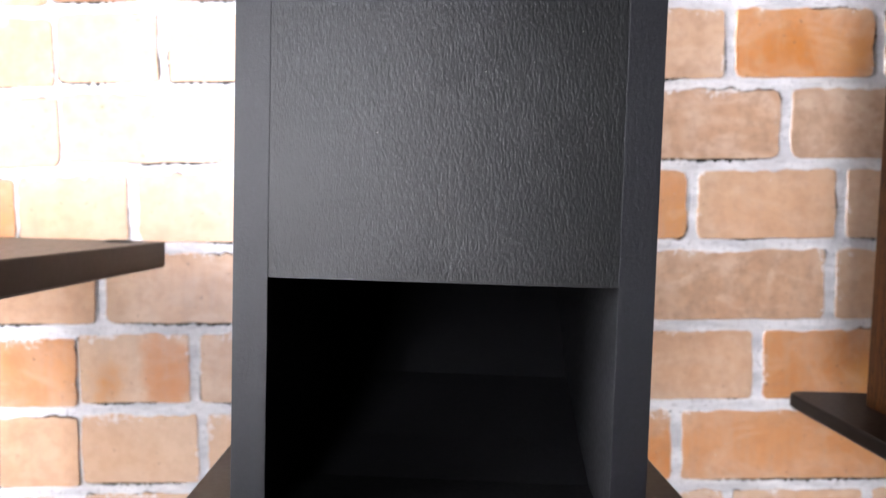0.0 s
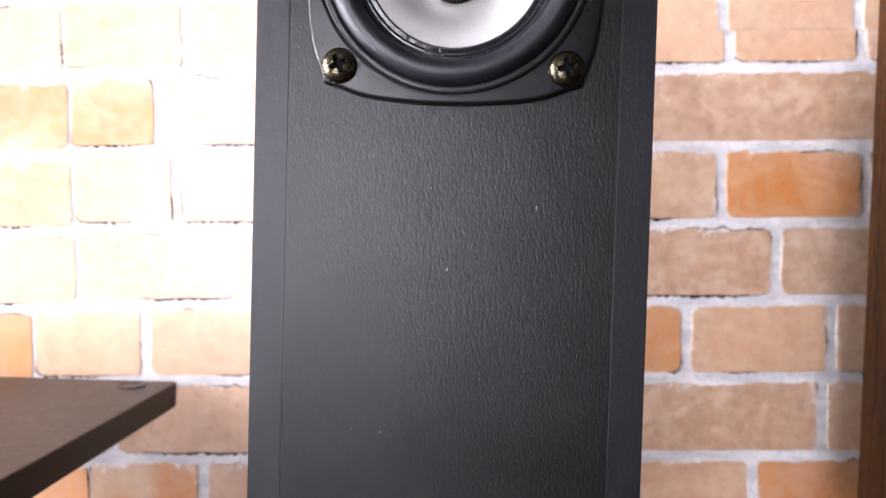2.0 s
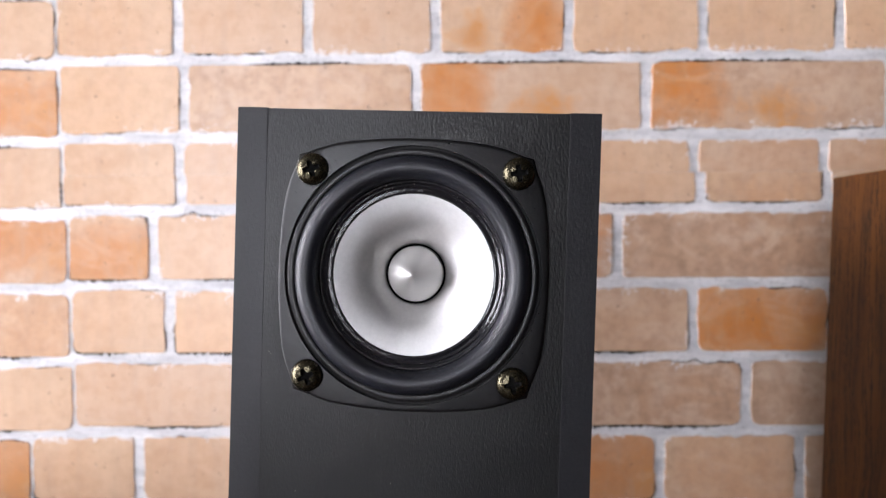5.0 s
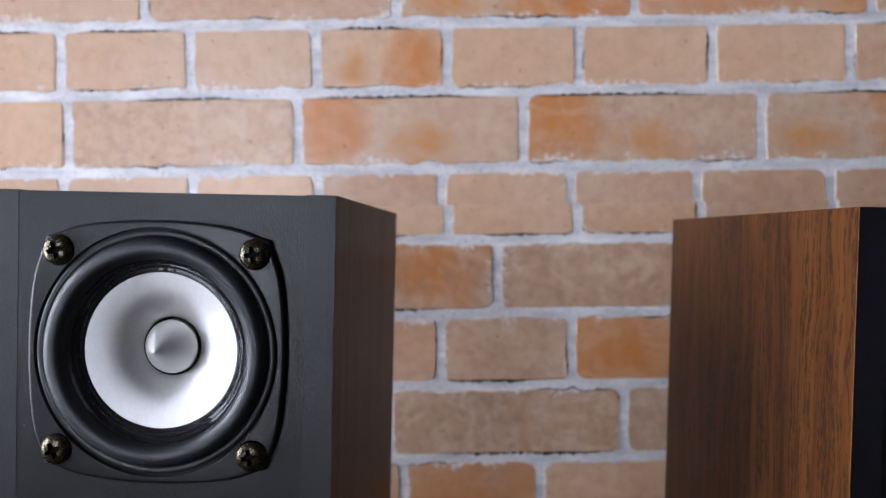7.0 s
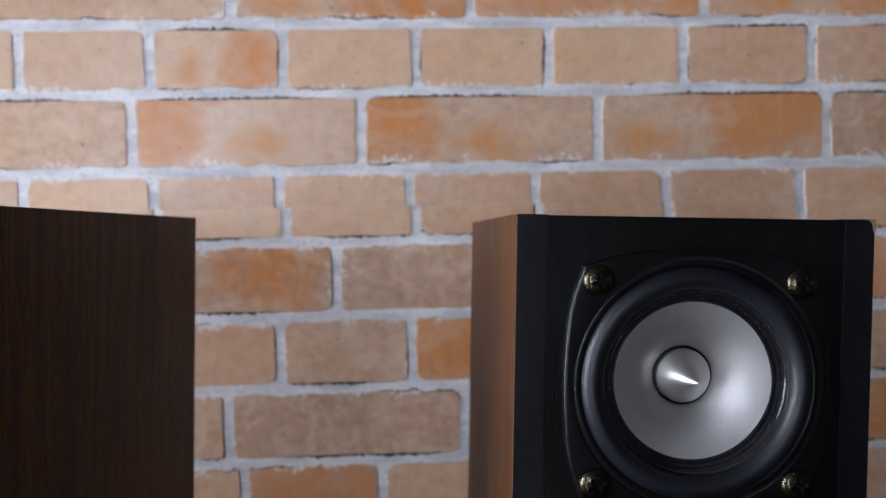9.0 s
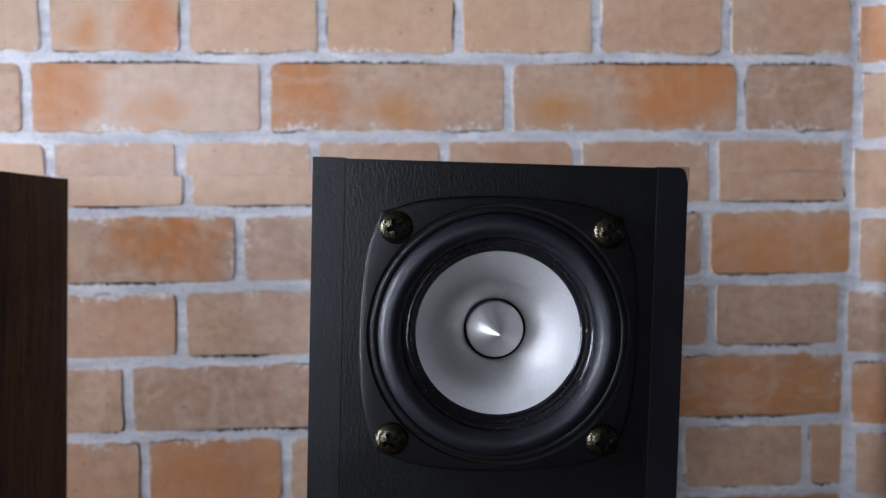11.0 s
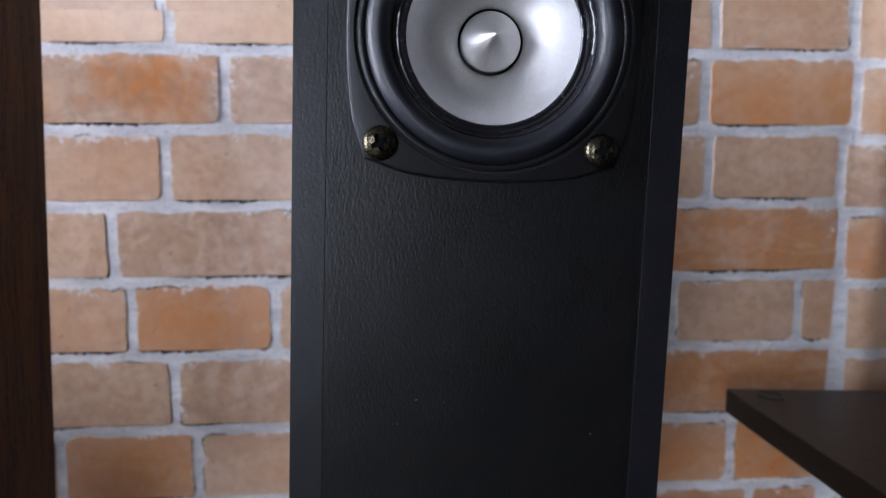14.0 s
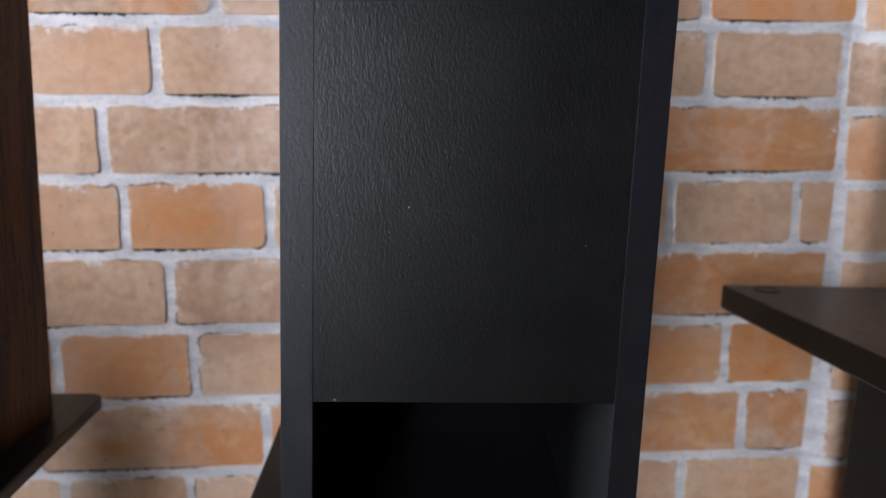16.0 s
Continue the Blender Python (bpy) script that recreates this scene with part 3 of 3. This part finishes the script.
# ---------------------------------------------------------------- side tables
def side_table(sign):
    """Low table; sign: the side on which its far corner shows. Origin at that corner of the top."""
    ob = tagged(new("side_table"), "narrow dark brown laminate side table on a black panel leg", "table", "pair of side tables")
    w, d, h = 0.27, 0.40, 0.65
    part("tabletop", rounded_slab(w, d, h - 0.0185, h, 0.004, 0.001, under=0.0015, centre=(sign * w / 2, -d / 2)), TABLE, ob)
    a, c = sorted((sign * 0.118, sign * 0.152))
    part("leg", box(a, c, -0.20, -0.006, 0.0152, h - 0.0186, 0.0015), STAND, ob, "black lacquered panel leg")
    part("foot_plate", rounded_slab(w, d, 0.0002, 0.015, 0.004, 0.001, centre=(sign * w / 2, -d / 2)), STAND, ob)
    b = loft([circle(0.010, 0.0, 32), circle(0.0098, 0.0008, 32), circle(0.0082, 0.0010, 32), circle(0.0078, 0.0003, 32)], True)
    bmesh.ops.rotate(b, verts=b.verts, matrix=Matrix.Rotation(radians(90), 3, "X"))
    bmesh.ops.translate(b, verts=b.verts, vec=(sign * 0.027, -0.018, h + 0.0001))
    part("screw_cover", b, STAND, ob, "round black screw cover", True)
    return ob


side_table(-1).matrix_world = pose(-0.1770, 0.5030, 0, 0, 0, 0)
side_table(1).matrix_world = pose(0.5730, 0.4820, 0, 0, 0, 0)

# ---------------------------------------------------------------- bricks of the wallpaper
SLOPE, REF_X = 0.035, 0.128
TILT_W = -math.degrees(math.atan(SLOPE))
FRONT = 0.0007
# tone: burnt orange, where along the brick, brown, width of the patch
TONES = {
    "p": (0.12, 0.3, 0.0, 0.5), "t": (0.25, 0.6, 0.25, 0.6), "g": (0.05, 0.5, 0.45, 0.5), "b": (0.12, 0.7, 0.85, 0.4),
    "L": (1.0, 0.12, 0.15, 0.30), "l": (1.0, 0.10, 0.45, 0.28), "R": (1.0, 0.82, 0.10, 0.30), "r": (1.0, 0.75, 0.75, 0.36),
    "D": (1.0, 0.80, 0.40, 0.36), "o": (0.80, 0.5, 0.25, 0.95), "O": (1.0, 0.35, 0.30, 0.95), "B": (0.85, 0.5, 0.60, 1.1),
}
rng = random.Random(7)


def brick_rings(w, h, wobble, seed, cut=(), ragged_top=False):
    """Two rings of a slab with uneven outline: foot and face. cut: sides ('t', 'b', 'l', 'r') trimmed straight."""
    r = random.Random(seed)
    corners = ((-1, -1, "lb"), (1, -1, "br"), (1, 1, "rt"), (-1, 1, "tl"))
    rads = [0.0003 if any(c in cut for c in names) else r.choice((0.002, 0.003, 0.004, 0.004, 0.007)) for _, _, names in corners]
    pts, flags = [], []
    for k, (sx, sz, names) in enumerate(corners):
        rad = min(rads[k], h * 0.3)
        cx, cz = sx * (w / 2 - rad), sz * (h / 2 - rad)
        for q in (0, 1, 2):
            a = radians(180 + 90 * k + 45 * q)
            pts.append((cx + rad * math.cos(a), cz + rad * math.sin(a)))
            flags.append(0)
        nsx, nsz, _ = corners[(k + 1) % 4]
        side = "brtl"[k]
        x1, z1 = nsx * (w / 2 - rads[(k + 1) % 4] * abs(nsx)), nsz * (h / 2 - rads[(k + 1) % 4])
        run = w if k % 2 == 0 else h
        n = max(3, int(run / 0.0055))
        xa, za = (cx, sz * h / 2) if k % 2 == 0 else (sx * w / 2, cz)
        xb, zb = (x1, sz * h / 2) if k % 2 == 0 else (sx * w / 2, z1)
        for i in range(1, n):
            pts.append((xa + (xb - xa) * i / n, za + (zb - za) * i / n))
            flags.append(0 if side in cut else (1 if k % 2 == 0 else 2))
    foot = []
    for (x, z), f in zip(pts, flags):
        j = wobble * (0.8 * noise.noise(Vector((x * 60 + seed, z * 60, seed * 1.7))) + 0.7 * noise.noise(Vector((x * 210, z * 210 + seed, seed))))
        if f == 1:
            j *= 1.7 if (z > 0) == ragged_top else 0.45
        foot.append((x + (j if f == 2 else 0), z + (j if f == 1 else 0)))
    face = [(x * (1 - 0.0009 / w), z * (1 - (0.0009 if not cut else 0.0002) / h)) for x, z in foot]
    return foot, face


def brick_bmesh(foot, face):
    b = bmesh.new()
    n = len(foot)
    a = [b.verts.new((x, 0.0, z)) for x, z in foot]
    c = [b.verts.new((x, -FRONT, z)) for x, z in face]
    for i in range(n):
        b.faces.new((a[i], a[(i + 1) % n], c[(i + 1) % n], c[i]))
    b.faces.new(c)
    return b


def crack_bmesh(foot, seed, top):
    """Thin ragged gaps where the mortar has drawn away from the brick's outline."""
    b = bmesh.new()
    r = random.Random(seed)
    n = len(foot)
    # the long gap lies along the top or the bottom, some with a turn round the corner
    w = 2 * max(p[0] for p in foot)
    h = 2 * max(p[1] for p in foot)
    first = min(range(n), key=lambda i: -foot[i][0] - foot[i][1] if top else foot[i][0] + foot[i][1])
    run = int(n * w / (2 * (w + h)))
    runs = []
    if r.random() < 0.8:
        skip = r.randint(0, run // 3)
        runs.append((first + skip - r.choice((0, 0, 3)), int((run - skip) * r.uniform(0.65, 1.1)), 1.0))
    runs += [(r.randrange(n), r.randint(2, max(3, n // 9)), 0.6) for _ in range(r.randint(1, 4))]
    for start, length, thick in runs:
        prev, steps = None, length * 4
        for k in range(steps):
            i, f = (start + k // 4) % n, (k % 4) / 4
            (xa, za), (xb, zb) = foot[i], foot[(i + 1) % n]
            x, z = xa + (xb - xa) * f, za + (zb - za) * f
            dx, dz = xb - xa, zb - za
            m = max(1e-6, math.hypot(dx, dz))
            taper = min(1, 4 * k / steps, 4 * (steps - 1 - k) / steps)
            t = thick * taper * max(0.0, 0.0013 + 0.0020 * noise.noise(Vector((x * 330 + seed, z * 330, 1))) + 0.0009 * r.uniform(-1, 1)) + 0.00003
            pair = (b.verts.new((x - dz / m * 0.0002, -0.00035, z + dx / m * 0.0002)), b.verts.new((x + dz / m * t, -0.00035, z - dx / m * t)))
            if prev:
                b.faces.new((prev[0], pair[0], pair[1], prev[1]))
            prev = pair
    for _ in range(r.randint(16, 44)):
        x, z = foot[r.randrange(n)]
        x, z, q = x + r.uniform(-0.0035, 0.0035), z + r.uniform(-0.0012, 0.0012), r.uniform(0.00015, 0.00055)
        b.faces.new([b.verts.new((x + q * r.uniform(0.5, 1.2) * math.cos(a), -FRONT - 0.0001, z + q * r.uniform(0.5, 1.0) * math.sin(a))) for a in (0, 1.2, 2.4, 3.7, 5.0)])
    return b


def ripple(x):
    """How far the loose edge of the paper stands off the wall beyond the seam."""
    return 0.0075 * math.exp(-((x - 0.722) / 0.018) ** 2)


def bend(bm, mx):
    """Slices a flat piece upright and lays it over the ripple. mx: where its middle lies."""
    for k in range(1, 22):
        x = 0.690 + 0.004 * k - mx
        bmesh.ops.bisect_plane(bm, geom=bm.verts[:] + bm.edges[:] + bm.faces[:], plane_co=(x, 0, 0), plane_no=(1, 0, 0))
    for v in bm.verts:
        v.co.y -= ripple(mx + v.co.x)
    return bm


def course(z0, z1, start, items, gap=0.0082, drop=0.0, cut=(), cracks=True, loose=False):
    """One course of bricks; items: (x of the joint after the brick, tone). z at REF_X."""
    x0 = start
    for x1, tone in items:
        g = gap if x1 - x0 > 0.05 else 0.006
        gl_, gr = (0.0 if "l" in cut else g / 2), g / 2
        bottom, top = z0 + (0 if "b" in cut else 0.0045), z1 - (0 if "t" in cut else 0.0045)
        w, h = x1 - x0 - gl_ - gr, top - bottom
        mx, mz = (x0 + x1) / 2, (top + bottom) / 2
        seed = rng.random() * 50
        low = z1 < 0.95 and not ("b" in cut)
        foot, face = brick_rings(w, h, 0.0017, seed, cut, low)
        slab = brick_bmesh(foot, face)
        ob = part("brick", bend(slab, mx) if loose and x0 < 0.78 else slab, BRICK_LOW if low != ("t" in cut or "b" in cut) else BRICK, wall)
        z = mz + SLOPE * (mx - REF_X) - drop
        ob.matrix_world = pose(mx, WALL_Y, z, 0, TILT_W, 0)
        o, u, br, wd = TONES[tone]
        ob.color = (o, min(1, max(0, u + rng.uniform(-0.06, 0.06))), br, wd)
        if cracks and rng.random() < 0.95:
            gaps = crack_bmesh(foot, seed, not low)
            crack = part("joint_crack", bend(gaps, mx) if loose and x0 < 0.78 else gaps, CRACK, wall)
            crack.matrix_world = pose(mx, WALL_Y, z, 0, TILT_W, 0)
            tagged(crack, kind="stuff")
        x0 = x1


def row(z0, z1, start, joints, tones, **k):
    course(z0, z1, start / 1000, [(j / 1000, t) for j, t in zip(joints, tones)], **k)


row(1.142, 1.200, -300, (-194, -86, 19, 128, 238, 349, 464, 575, 694), "ptptpptpt")
row(1.081, 1.142, -300, (-125, 84, 282, 480, 692), "ptDoD")
row(1.024, 1.081, -298, (-194, -86, 19, 128, 238, 349, 464, 575, 687), "pppRppptt")
row(0.960, 1.024, -294, (-187, 5, 193, 392, 590, 692), "pgLlDb")
row(0.929, 0.960, -290, (-190, -82, 23, 126, 234, 340, 451, 568, 685), "ppptptttt", cut=("b",), cracks=False)
row(0.900, 0.929, -290, (-188, -80, 27, 132, 240, 344, 455, 570, 688), "pppppttt" + "t", cut=("t",))
row(0.838, 0.900, -284, (-210, -18, 174, 368, 564, 695), "oprbbo")
row(0.777, 0.838, -280, (-194, -85, 20, 128, 238, 352, 465, 572, 688), "ppttgOtgg")
row(0.7155, 0.777, -276, (-110, 86, 284, 490, 694), "pgbbB")
row(0.654, 0.7155, -310, (-217, -118, -12, 100, 215, 330, 440, 550, 661, 700), "ppttotttgt")
row(0.591, 0.654, -400, (-243, -50, 134, 325, 515, 703), "ttgbtB")
row(0.528, 0.591, -263, (-168, -60, 41, 152, 272, 385, 498, 611, 704), "Rttot" + "OtoO")
row(0.464, 0.528, -261, (-161, 20, 211, 420, 633, 705), "ppDoBB")
row(0.402, 0.464, -258, (-150, -45, 42, 147, 255, 365, 475, 582, 699), "ptptptptt")
row(0.340, 0.402, -256, (-60, 130, 320, 515, 699), "tptbt")
# trimmed sheet that continues beyond the seams
zs = (0.340, 0.402, 0.464, 0.528, 0.591, 0.654, 0.7155, 0.777, 0.838, 0.900, 0.960, 1.024, 1.081, 1.142)
edge = (0.701, 0.701, 0.707, 0.706, 0.705, 0.702, 0.696, 0.690, 0.697, 0.690, 0.694, 0.689, 0.694)
for k in range(len(zs) - 1):
    wide = k % 2 == 0
    course(zs[k], zs[k + 1], edge[k], [(0.805 if wide else 0.765, "tobDt"[k % 5]), (1.0 if wide else 0.87, "gtpbo"[k % 5])], drop=0.008, cut=("l",), loose=True)
sheet = bmesh.new()
strip = [0.688 + 0.003 * k for k in range(34)]
ends = [[sheet.verts.new((x, WALL_Y - 0.0002 - ripple(x), z)) for x in strip] for z in (0.34, 1.14)]
for k in range(len(strip) - 1):
    sheet.faces.new((ends[0][k], ends[0][k + 1], ends[1][k + 1], ends[1][k]))
part("loose_paper", sheet, MORTAR, wall, "pale mortar print on the rippled edge of the paper", True)
left_edge = (-0.256, -0.258, -0.261, -0.263, -0.400, -0.310, -0.276, -0.280, -0.284, -0.290, -0.294, -0.298, -0.300)
for k in range(len(zs) - 1):
    x1 = left_edge[k]
    x0 = x1 - (0.10 if k % 2 else 0.17)
    course(zs[k], zs[k + 1], x0 - 0.19, [(x0, "pt"[k % 2]), (x1 + 0.006, "optop"[k % 5])], drop=0.003)


# ---------------------------------------------------------------- rest of the papered wall, out of the way of the camera
def brick_field():
    verts, faces = [], []
    r = random.Random(3)
    z, k = 0.004, 0
    while z < ROOM_H - 0.06:
        x = ROOM_X0 - (0.1 if k % 2 else 0.0)
        while x < ROOM_X1 - 0.01:
            w = r.choice((0.105, 0.195))
            x0, x1 = max(x, ROOM_X0 + 0.002), min(x + w - 0.0082, ROOM_X1 - 0.002)
            inside = x1 > -0.60 and x0 < 1.01 and z + 0.053 > 0.315 and z < 1.235
            if x1 - x0 > 0.02 and not inside:
                n = len(verts)
                for y, q in ((WALL_Y, 0.0), (WALL_Y - FRONT, 0.0006)):
                    verts += [(x0 + q, y, z + q), (x1 - q, y, z + q), (x1 - q, y, z + 0.0525 - q), (x0 + q, y, z + 0.0525 - q)]
                faces.append((n + 4, n + 5, n + 6, n + 7))
                faces += [(n + i, n + (i + 1) % 4, n + 4 + (i + 1) % 4, n + 4 + i) for i in range(4)]
            x += w
        z, k = z + 0.0615, k + 1
    me = bpy.data.meshes.new("brick_field")
    me.from_pydata(verts, [], faces)
    me.materials.append(BRICK)
    ob = new("brick_field", me)
    ob.parent, ob.color = wall, (0.1, 0.5, 0.2, 0.5)
    tagged(ob, "sandy bricks of the wallpaper further off", kind="stuff")


brick_field()
